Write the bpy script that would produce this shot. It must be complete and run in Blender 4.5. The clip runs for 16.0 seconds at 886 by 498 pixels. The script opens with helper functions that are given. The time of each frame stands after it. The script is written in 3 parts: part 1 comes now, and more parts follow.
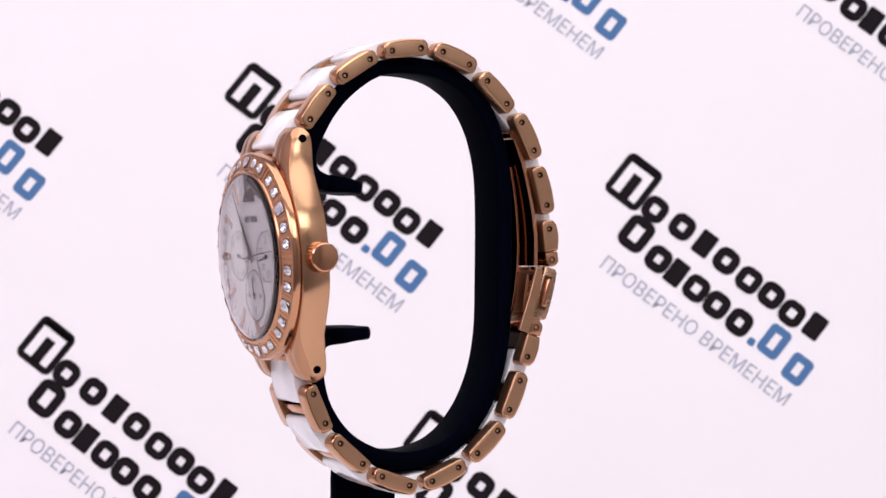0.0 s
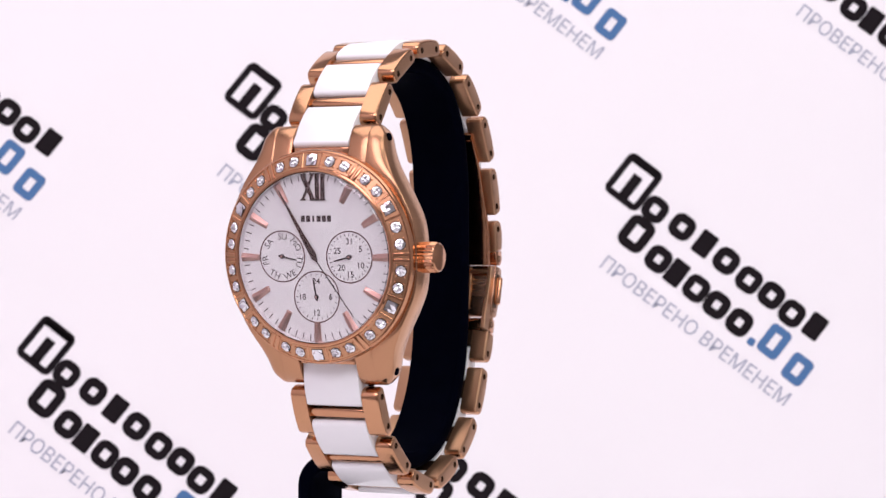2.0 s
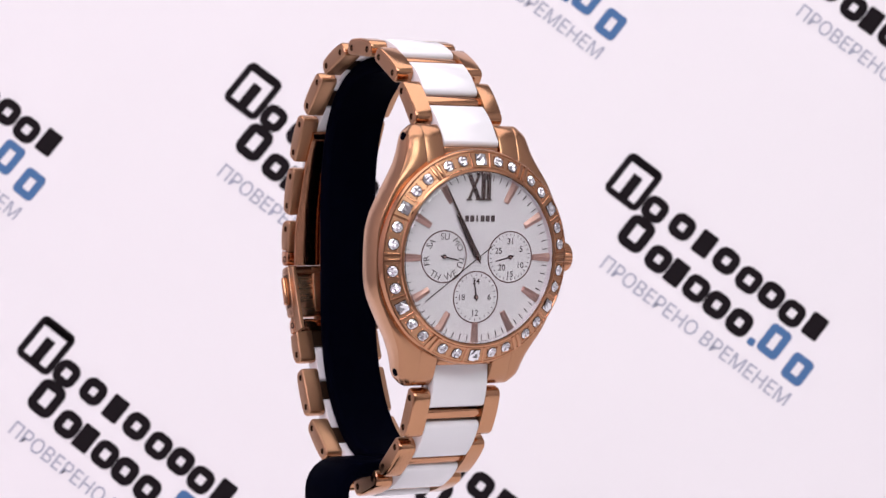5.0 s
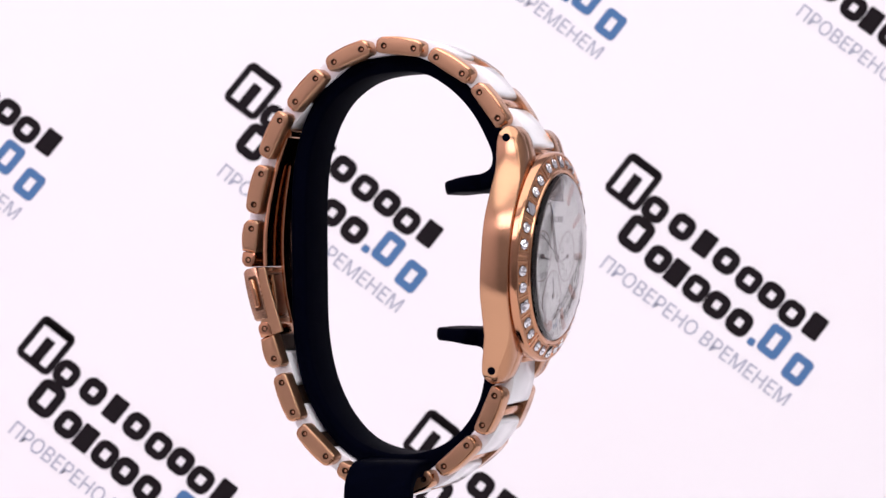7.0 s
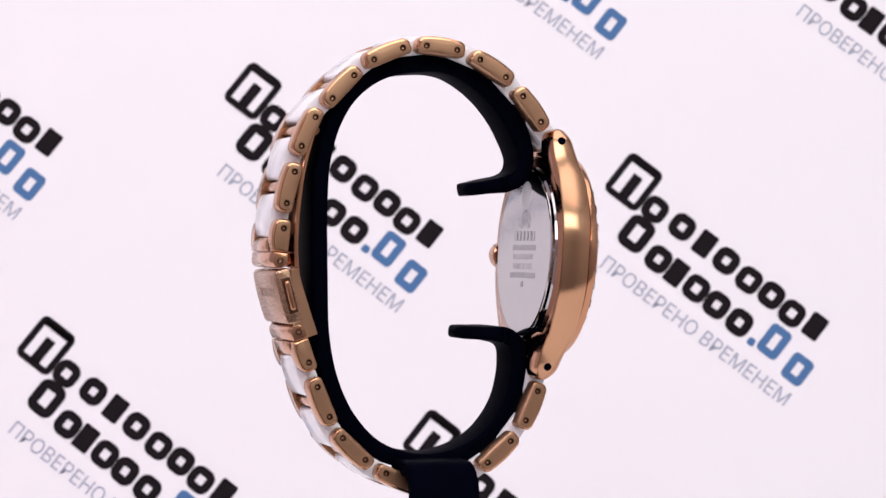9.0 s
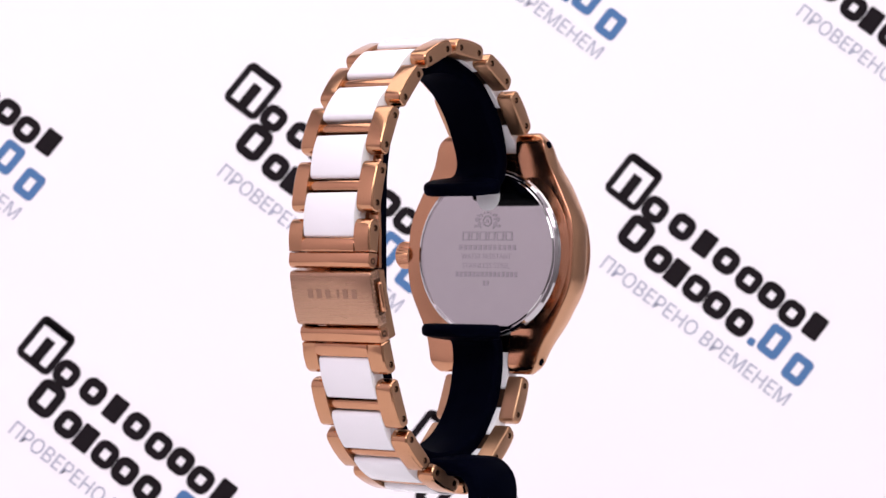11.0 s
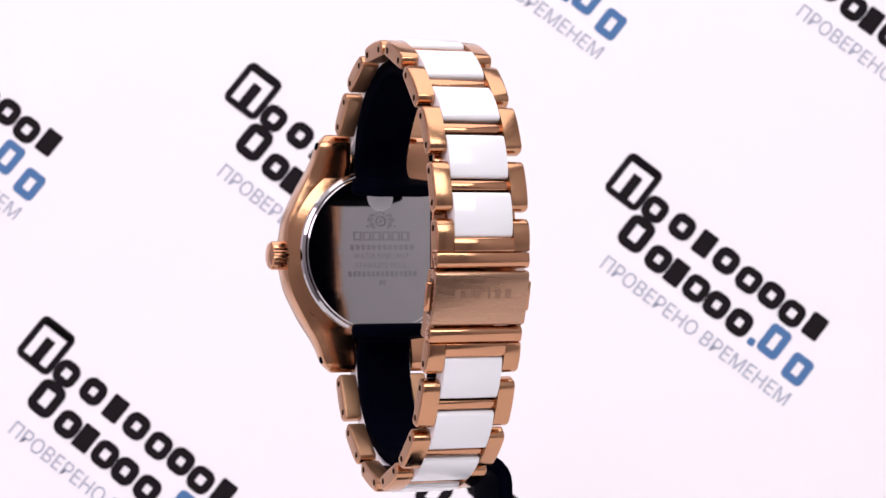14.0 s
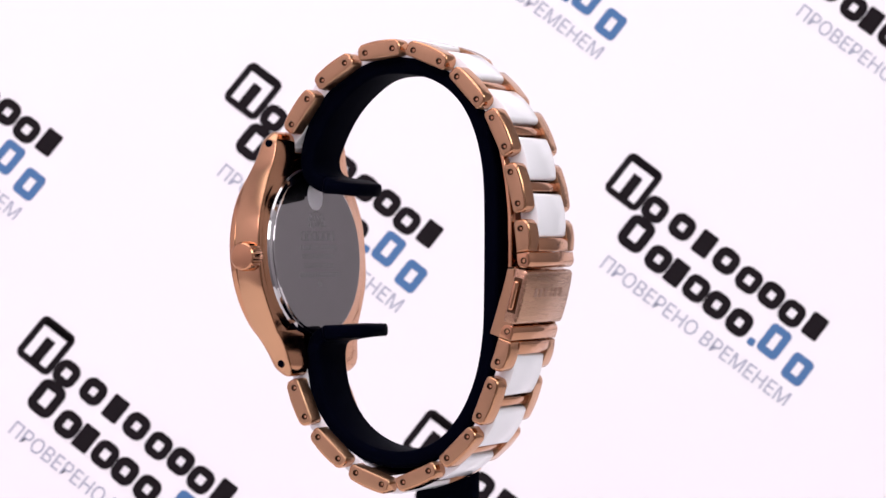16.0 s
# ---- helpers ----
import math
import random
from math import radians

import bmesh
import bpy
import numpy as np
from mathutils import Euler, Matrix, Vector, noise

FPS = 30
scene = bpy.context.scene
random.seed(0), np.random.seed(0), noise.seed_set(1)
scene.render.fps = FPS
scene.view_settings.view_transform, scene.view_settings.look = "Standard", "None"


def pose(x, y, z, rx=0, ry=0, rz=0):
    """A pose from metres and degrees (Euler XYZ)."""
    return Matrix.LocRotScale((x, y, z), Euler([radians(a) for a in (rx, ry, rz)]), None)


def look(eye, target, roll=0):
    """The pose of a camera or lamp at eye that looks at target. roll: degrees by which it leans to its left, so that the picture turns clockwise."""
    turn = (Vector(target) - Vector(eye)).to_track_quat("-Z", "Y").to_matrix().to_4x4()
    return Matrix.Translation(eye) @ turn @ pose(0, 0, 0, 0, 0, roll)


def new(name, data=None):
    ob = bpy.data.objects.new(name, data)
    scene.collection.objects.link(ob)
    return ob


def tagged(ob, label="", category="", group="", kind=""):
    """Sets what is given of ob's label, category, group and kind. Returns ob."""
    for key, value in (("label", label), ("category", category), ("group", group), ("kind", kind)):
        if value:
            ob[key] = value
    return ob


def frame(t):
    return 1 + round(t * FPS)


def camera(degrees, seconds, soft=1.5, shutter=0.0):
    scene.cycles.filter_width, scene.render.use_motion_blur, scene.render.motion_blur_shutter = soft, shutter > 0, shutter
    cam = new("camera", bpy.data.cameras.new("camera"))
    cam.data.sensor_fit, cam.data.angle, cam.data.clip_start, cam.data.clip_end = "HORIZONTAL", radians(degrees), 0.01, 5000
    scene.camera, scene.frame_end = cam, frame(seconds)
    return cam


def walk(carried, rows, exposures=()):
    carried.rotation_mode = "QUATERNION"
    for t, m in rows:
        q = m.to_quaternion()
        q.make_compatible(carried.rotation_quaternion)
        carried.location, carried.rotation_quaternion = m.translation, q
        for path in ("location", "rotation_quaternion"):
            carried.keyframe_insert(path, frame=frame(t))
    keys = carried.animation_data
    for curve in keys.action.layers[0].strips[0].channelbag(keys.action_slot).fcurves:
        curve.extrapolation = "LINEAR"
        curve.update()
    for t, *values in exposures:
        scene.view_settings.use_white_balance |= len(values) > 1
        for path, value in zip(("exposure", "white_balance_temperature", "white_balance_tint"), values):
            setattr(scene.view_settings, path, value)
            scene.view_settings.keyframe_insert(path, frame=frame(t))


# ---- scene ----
# all small lengths below are in millimetres; MM turns them into metres
MM = 0.001
Z0 = 0.115            # height of the turning watch's middle above the table top
SPIN0, SPIN = -64.88, 19.104   # degrees at the start, degrees a second

# ---------- camera ----------
cam = camera(19.957, 16.0)
EYE = Vector((6.52 * MM, -470.7 * MM, Z0 + 1.87 * MM))
AIM = EYE + Vector((0, 1, -0.0039))
cam.data.dof.use_dof = True
cam.data.dof.focus_distance = 0.452
cam.data.dof.aperture_fstop = 62
walk(cam, [(0.0, look(EYE, AIM)), (16.0, look(EYE, AIM))],
     exposures=[(t, stops, 6500, tint) for t, stops, tint in (
         (0.0, -0.25, 17), (0.5, -0.18, 16.5), (1.5, -0.22, 17), (2.0, -0.24, 17), (2.5, -0.37, 19), (3.0, -0.49, 19), (3.5, -0.52, 17.5), (4.0, -0.51, 18),
         (5.2, -0.30, 17.5), (6.5, -0.15, 17.5), (7.0, -0.18, 17), (8.0, -0.42, 17.5), (8.5, -0.41, 17.5), (9.0, -0.29, 16.5), (11.5, -0.12, 17), (12.0, -0.16, 17),
         (12.5, -0.36, 17), (13.0, -0.48, 17), (13.5, -0.28, 17), (14.0, -0.16, 16.5), (15.0, -0.13, 16.5), (16.0, -0.14, 17))])


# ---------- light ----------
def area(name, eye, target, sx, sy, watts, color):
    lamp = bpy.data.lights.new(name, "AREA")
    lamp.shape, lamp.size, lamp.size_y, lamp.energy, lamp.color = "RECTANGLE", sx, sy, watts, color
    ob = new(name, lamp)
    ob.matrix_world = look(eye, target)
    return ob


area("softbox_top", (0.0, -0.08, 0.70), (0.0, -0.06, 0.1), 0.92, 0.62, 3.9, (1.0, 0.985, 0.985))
# added fill pair out of view; pink and green tint the backdrop's two sides
area("fill_front_left", (-0.34, -0.76, 0.60), (-0.10, 0.05, 0.1), 0.55, 0.34, 3.25, (1.0, 0.875, 0.972))
area("fill_front_right", (0.34, -0.76, 0.60), (0.10, 0.05, 0.1), 0.55, 0.34, 3.2, (0.915, 1.0, 0.965))

world = bpy.data.worlds.new("room_light")
world.use_nodes = True
world.node_tree.nodes["Background"].inputs["Color"].default_value = (0.9, 0.92, 1.0, 1)
world.node_tree.nodes["Background"].inputs["Strength"].default_value = 0.05
scene.world = world


# ---------- materials ----------
def material(name, color, rough=0.5, metal=0.0, spread=0.06, scale=400.0, bump=0.0, rough_spread=0.08,
             stretch=(1, 1, 1), coat=0.0, fine=6.0, spec=0.5, tint=None):
    m = bpy.data.materials.new(name)
    m.use_nodes = True
    nt = m.node_tree
    b = nt.nodes["Principled BSDF"]
    b.inputs["Metallic"].default_value = metal
    b.inputs["Coat Weight"].default_value = coat
    b.inputs["Coat Roughness"].default_value = 0.05
    b.inputs["Specular IOR Level"].default_value = spec
    co = nt.nodes.new("ShaderNodeTexCoord")
    mp = nt.nodes.new("ShaderNodeMapping")
    mp.inputs["Scale"].default_value = stretch
    nt.links.new(co.outputs["Object"], mp.inputs["Vector"])
    big, small = nt.nodes.new("ShaderNodeTexNoise"), nt.nodes.new("ShaderNodeTexNoise")
    big.inputs["Scale"].default_value, small.inputs["Scale"].default_value = scale, scale * fine
    big.inputs["Detail"].default_value = small.inputs["Detail"].default_value = 4
    for n in (big, small):
        nt.links.new(mp.outputs["Vector"], n.inputs["Vector"])
    ramp = nt.nodes.new("ShaderNodeMix")
    ramp.data_type = "RGBA"
    lo = [max(0, c * (1 - spread)) for c in color] + [1]
    hi = [min(1, c * (1 + spread)) for c in (tint or color)] + [1]
    ramp.inputs["A"].default_value, ramp.inputs["B"].default_value = lo, hi
    nt.links.new(big.outputs["Fac"], ramp.inputs["Factor"])
    nt.links.new(ramp.outputs["Result"], b.inputs["Base Color"])
    rr = nt.nodes.new("ShaderNodeMapRange")
    rr.inputs["To Min"].default_value = max(0, rough - rough_spread)
    rr.inputs["To Max"].default_value = min(1, rough + rough_spread)
    nt.links.new(small.outputs["Fac"], rr.inputs["Value"])
    nt.links.new(rr.outputs["Result"], b.inputs["Roughness"])
    if bump:
        bp = nt.nodes.new("ShaderNodeBump")
        bp.inputs["Strength"].default_value, bp.inputs["Distance"].default_value = bump, 0.0002
        nt.links.new(small.outputs["Fac"], bp.inputs["Height"])
        nt.links.new(bp.outputs["Normal"], b.inputs["Normal"])
    return m


GOLD = material("rose_gold_polished", (0.57, 0.287, 0.162), 0.14, 1.0, 0.08, 110, 0.20, 0.05, fine=3.0)
GOLD_BRUSHED = material("rose_gold_brushed", (0.48, 0.285, 0.185), 0.27, 1.0, 0.04, 200, 0.03, 0.06, stretch=(0.08, 1, 1))
GOLD_SATIN = material("rose_gold_satin", (0.48, 0.272, 0.16), 0.38, 1.0, 0.07, 180, 0.05, 0.08, stretch=(1, 1, 0.15))
GOLD_FLANK = material("rose_gold_flank", (0.57, 0.315, 0.18), 0.20, 1.0, 0.06, 180, 0.04, 0.05, stretch=(1, 1, 0.15))
GOLD_LUG = material("rose_gold_lug", (0.47, 0.245, 0.138), 0.23, 1.0, 0.08, 140, 0.10, 0.06, fine=4.0)
GOLD_LINK = material("rose_gold_link", (0.54, 0.28, 0.155), 0.16, 1.0, 0.08, 140, 0.08, 0.06, fine=4.0)
GOLD_PANEL = material("rose_gold_panel", (0.54, 0.29, 0.165), 0.36, 1.0, 0.08, 200, 0.06)
# darkened copy of the gold, shade painted into gaps, holes and sockets
GOLD_SHADED = material("rose_gold_recess_shade", (0.10, 0.055, 0.035), 0.5, 1.0)
GOLD_ETCH = material("etched_rose_gold", (0.36, 0.215, 0.15), 0.40, 1.0)
CERAMIC = material("white_ceramic", (0.86, 0.86, 0.88), 0.12, 0.0, 0.02, 120, 0.0, 0.05, coat=0.3)
BLACK = material("black_plastic_and_hole_shade", (0.0010, 0.0014, 0.0045), 0.45, 0.0, 0.3, 300, 0.05, 0.08, spec=0.002)
STEEL = material("polished_steel", (0.50, 0.482, 0.487), 0.06, 1.0, 0.04, 200, 0.01, 0.02)
ETCH = material("etched_steel", (0.40, 0.39, 0.40), 0.22, 1.0, 0.1)
PEARL = material("mother_of_pearl", (0.80, 0.74, 0.785), 0.22, 0.0, 0.10, 170, 0.0, 0.05, coat=0.2, tint=(0.80, 0.81, 0.81))
ROSE = material("rose_gold_marker", (0.62, 0.375, 0.325), 0.30, 1.0)
HAND = material("dark_rose_gold_hand", (0.15, 0.085, 0.075), 0.25, 1.0)
INK = material("dark_brown_ink", (0.045, 0.022, 0.025), 0.5)
RIM = material("brown_rose_rim", (0.17, 0.085, 0.085), 0.35, 0.6)
FLANGE = material("pale_mauve_flange", (0.62, 0.56, 0.60), 0.3)
STONE = material("clear_rhinestone", (0.82, 0.82, 0.85), 0.05, 1.0, 0.03)
PAPER = material("white_printed_paper", (0.84, 0.82, 0.84), 0.75, 0.0, 0.012, 12, 0.02, 0.05, fine=60)
PRINT_BLACK = material("black_print", (0.010, 0.007, 0.009), 0.7, spec=0.08)
PRINT_BLUE = material("blue_print", (0.075, 0.17, 0.345), 0.7, spec=0.1)
PRINT_GREY = material("grey_blue_print", (0.36, 0.38, 0.47), 0.7, spec=0.3)
TABLE = material("white_table", (0.78, 0.77, 0.78), 0.5, 0.0, 0.02, 20)
WALL = material("pale_wall_paint", (0.50, 0.49, 0.50), 0.8, 0.0, 0.04, 4)
WALL_WHITE = material("white_wall_paint", (0.80, 0.79, 0.80), 0.8, 0.0, 0.04, 4)
WALL_GREY = material("grey_wall_paint", (0.50, 0.48, 0.49), 0.8, 0.0, 0.04, 4)
# unseen floor, darkened to put dark bands into the gold's reflections
FLOOR = material("dark_reflected_floor", (0.10, 0.075, 0.06), 0.5, 0.0, 0.2, 6)
# unseen wall added as a reflector, pink to tint the left side
WALL_PINK_BOUNCE = material("pink_bounce_wall", (0.84, 0.76, 0.82), 0.8, 0.0, 0.04, 4)
CRYSTAL = bpy.data.materials.new("crystal_glass")
CRYSTAL.use_nodes = True
_g = CRYSTAL.node_tree.nodes["Principled BSDF"]
_g.inputs["Transmission Weight"].default_value = 1.0
_g.inputs["Roughness"].default_value = 0.0
_g.inputs["IOR"].default_value = 1.5


# ---------- mesh helpers ----------
def mesh_of(name, bm, mat, smooth=35.0):
    """bm, in millimetres, as a mesh in metres."""
    bmesh.ops.recalc_face_normals(bm, faces=bm.faces)
    bm.transform(Matrix.Scale(MM, 4))
    lim = radians(smooth)
    for f in bm.faces:
        f.smooth = True
    for e in bm.edges:
        if len(e.link_faces) != 2 or e.calc_face_angle(3.2) > lim:
            e.smooth = False
    me = bpy.data.meshes.new(name)
    bm.to_mesh(me)
    bm.free()
    for m in (mat if isinstance(mat, (list, tuple)) else [mat]):
        me.materials.append(m)
    return me


def part(name, bm, mat, parent=None, label="", at=None, smooth=35.0):
    me = bm if isinstance(bm, bpy.types.Mesh) else mesh_of(name, bm, mat, smooth)
    ob = new(name, me)
    if parent is not None:
        ob.parent = parent
    if at is not None:
        ob.matrix_basis = at
    return tagged(ob, label=label)


def mmat(m):
    """A pose whose shift is in millimetres, in metres."""
    m = m.copy()
    m.translation = m.translation * MM
    return m


def prism(bm, pts, lift, axis=2, bev=0.0, seg=2, slot=0):
    """A closed outline pts (a, b), raised along an axis from lift[0] to lift[1]; lifts may be functions of (a, b)."""
    def put(a, b, c):
        return {0: (c, a, b), 1: (a, c, b), 2: (a, b, c)}[axis]
    h = [(l if callable(l) else (lambda a, b, l=l: l)) for l in lift]
    lo = [bm.verts.new(put(a, b, h[0](a, b))) for a, b in pts]
    hi = [bm.verts.new(put(a, b, h[1](a, b))) for a, b in pts]
    n = len(pts)
    fs = [bm.faces.new(lo[::-1]), bm.faces.new(hi)]
    for i in range(n):
        fs.append(bm.faces.new((lo[i], lo[(i + 1) % n], hi[(i + 1) % n], hi[i])))
    for f in fs:
        f.material_index = slot
    bmesh.ops.recalc_face_normals(bm, faces=fs)
    if bev:
        es = list({e for f in fs for e in f.edges if len(e.link_faces) == 2 and e.calc_face_angle(0) > 0.5})
        bmesh.ops.bevel(bm, geom=es, offset=bev, segments=seg, profile=0.5, affect="EDGES", clamp_overlap=True)


def box(bm, x, y, z, bev=0.0, seg=2, m=None):
    old = set(bm.verts)
    prism(bm, [(x[0], y[0]), (x[1], y[0]), (x[1], y[1]), (x[0], y[1])], z, 2, bev, seg)
    if m is not None:
        bmesh.ops.transform(bm, matrix=m, verts=[v for v in bm.verts if v not in old])


def revolve(bm, profile, n=96, closed=False, slot=0):
    """A profile of (radius, height) turned round z."""
    rings = []
    for r, w in profile:
        if r < 1e-6:
            rings.append([bm.verts.new((0, 0, w))])
        else:
            rings.append([bm.verts.new((r * math.cos(2 * math.pi * i / n), r * math.sin(2 * math.pi * i / n), w)) for i in range(n)])
    pairs = list(zip(rings, rings[1:] + ([rings[0]] if closed else [])))
    for a, b in pairs if closed else pairs[:len(rings) - 1]:
        for i in range(n):
            j = (i + 1) % n
            vs = [a[i % len(a)], a[j % len(a)], b[j % len(b)], b[i % len(b)]]
            vs = list(dict.fromkeys(vs))
            if len(vs) > 2:
                bm.faces.new(vs).material_index = slot


def arc(cx, cy, r, a0, a1, n):
    return [(cx + r * math.cos(radians(a0 + (a1 - a0) * i / n)), cy + r * math.sin(radians(a0 + (a1 - a0) * i / n))) for i in range(n + 1)]


def spline(pts, per=8):
    """A smooth line through pts."""
    p = [Vector(q) for q in pts]
    p = [2 * p[0] - p[1]] + p + [2 * p[-1] - p[-2]]
    out = []
    for i in range(1, len(p) - 2):
        a, b, c, d = p[i - 1:i + 3]
        for k in range(per):
            t = k / per
            out.append(0.5 * (2 * b + (c - a) * t + (2 * a - 5 * b + 4 * c - d) * t * t + (3 * b - a - 3 * c + d) * t ** 3))
    return out + [p[-2]]


def strip(bm, line, thick, width, x0=0.0, edge=0.5):
    """A bent strip: line of (y, z), thickness, width (a number or a function of 0..1) along x round x0, with rounded edges."""
    n = len(line)
    rings = []
    for i, q in enumerate(line):
        t = (line[min(i + 1, n - 1)] - line[max(i - 1, 0)]).normalized()
        s = Vector((-t[1], t[0]))
        w = (width(i / (n - 1)) if callable(width) else width) / 2
        h = (thick(i / (n - 1)) if callable(thick) else thick) / 2
        e = min(edge, h * 0.9, w * 0.9)
        ring = []
        for cx, cs, a in ((w - e, h - e, 0), (-w + e, h - e, 90), (-w + e, -h + e, 180), (w - e, -h + e, 270)):
            for k in range(4):
                an = radians(a + 30 * k)
                ring.append((x0 + cx + e * math.cos(an), q + s * (cs + e * math.sin(an))))
        rings.append([bm.verts.new((x, v[0], v[1])) for x, v in ring])
    for a, b in zip(rings, rings[1:]):
        for k in range(16):
            bm.faces.new((a[k], a[(k + 1) % 16], b[(k + 1) % 16], b[k]))
    bm.faces.new(rings[0][::-1])
    bm.faces.new(rings[-1])


def written(text, height, width=None, bold=0.0):
    """The outline of a text as a flat mesh, centred, in millimetres."""
    cu = bpy.data.curves.new("writing", "FONT")
    cu.body, cu.align_x, cu.offset = text, "LEFT", bold
    ob = bpy.data.objects.new("writing", cu)
    scene.collection.objects.link(ob)
    bpy.context.view_layer.update()
    me = bpy.data.meshes.new_from_object(ob.evaluated_get(bpy.context.evaluated_depsgraph_get()))
    bm = bmesh.new()
    bm.from_mesh(me)
    bpy.data.objects.remove(ob)
    bpy.data.curves.remove(cu)
    bpy.data.meshes.remove(me)
    xs, ys = [v.co.x for v in bm.verts], [v.co.y for v in bm.verts]
    sy = height / (max(ys) - min(ys))
    sx = width / (max(xs) - min(xs)) if width else sy
    for v in bm.verts:
        v.co = ((v.co.x - (max(xs) + min(xs)) / 2) * sx, (v.co.y - (max(ys) + min(ys)) / 2) * sy, 0)
    return bm


# ---------- room, table, backdrop ----------
def room():
    # unseen box closed round table, watch and camera; its tones shape bounce and reflections
    for name, x, y, z, mat in (("floor", (-0.66, 0.66), (-0.92, 0.62), (-0.80, -0.74), FLOOR), ("ceiling", (-0.66, 0.66), (-0.92, 0.62), (0.80, 0.83), WALL_WHITE),
                               ("wall_north", (-0.66, 0.66), (0.62, 0.66), (-0.74, 0.80), WALL), ("wall_south", (-0.66, 0.66), (-0.96, -0.92), (-0.74, 0.80), WALL_GREY),
                               ("wall_east", (0.66, 0.70), (-0.92, 0.62), (-0.74, 0.80), WALL), ("wall_west", (-0.70, -0.66), (-0.92, 0.62), (-0.74, 0.80), WALL_PINK_BOUNCE)):
        bm = bmesh.new()
        box(bm, *[[c / MM for c in q] for q in (x, y, z)])
        tagged(part(name, bm, mat), "plain unseen surface closed round the scene", "wall" if "wall" in name else name, kind="structure")
    # unseen table, cut short in front so the gold reflects the dark floor
    table = tagged(new("table"), "plain white table under the watch display stand", "table")
    bm = bmesh.new()
    box(bm, (-480, 480), (-170, 420), (-25, 0), 3)
    part("tabletop", bm, TABLE, table)
    for x in (-440, 440):
        for y in (-130, 380):
            bm = bmesh.new()
            box(bm, (x - 22, x + 22), (y - 22, y + 22), (-740, -25), 2)
            part("leg", bm, TABLE, table)


YB = 200.0        # backdrop behind the turning axis, at the watch's height
LEAN = 10.0       # it leans back by this much
BOARD = Matrix.Translation((6.52, YB, Z0 / MM)) @ pose(0, 0, 0, 90 - LEAN, 0, 0)


def on_board(px, py):
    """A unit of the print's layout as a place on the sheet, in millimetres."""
    e, d = Vector((6.52, -470.7, 1.87)), Vector(((px - 784) / 4456, 1, (441 - py) / 4456 - 0.0039))
    n, up = Vector((0, -math.cos(radians(LEAN)), math.sin(radians(LEAN)))), Vector((0, math.sin(radians(LEAN)), math.cos(radians(LEAN))))
    o = Vector((6.52, YB, 0))
    q = e + d * (n.dot(o - e) / n.dot(d)) - o
    return Vector((q.x, q.dot(up)))


TILT = 37.8
CA, SA = math.cos(radians(TILT)), math.sin(radians(TILT))
BS = 0.1512       # millimetres to one unit of the print


def ring_block(bm, cx, cy, w, h, hole, rad):
    """A rounded block with a rounded hole, flat."""
    def loop(w, h, r):
        q = []
        for sx, sy, a in ((1, 1, 0), (-1, 1, 90), (-1, -1, 180), (1, -1, 270)):
            q += arc(cx + sx * (w / 2 - r), cy + sy * (h / 2 - r), r, a, a + 90, 5)
        return [bm.verts.new((x, y, 0)) for x, y in q]
    o = loop(w, h, rad)
    if not hole:
        bm.faces.new(o)
        return
    i = loop(w - 2 * hole, h - 2 * hole, max(0.5, rad - hole))
    for k in range(len(o)):
        j = (k + 1) % len(o)
        bm.faces.new((o[k], o[j], i[j], i[k]))


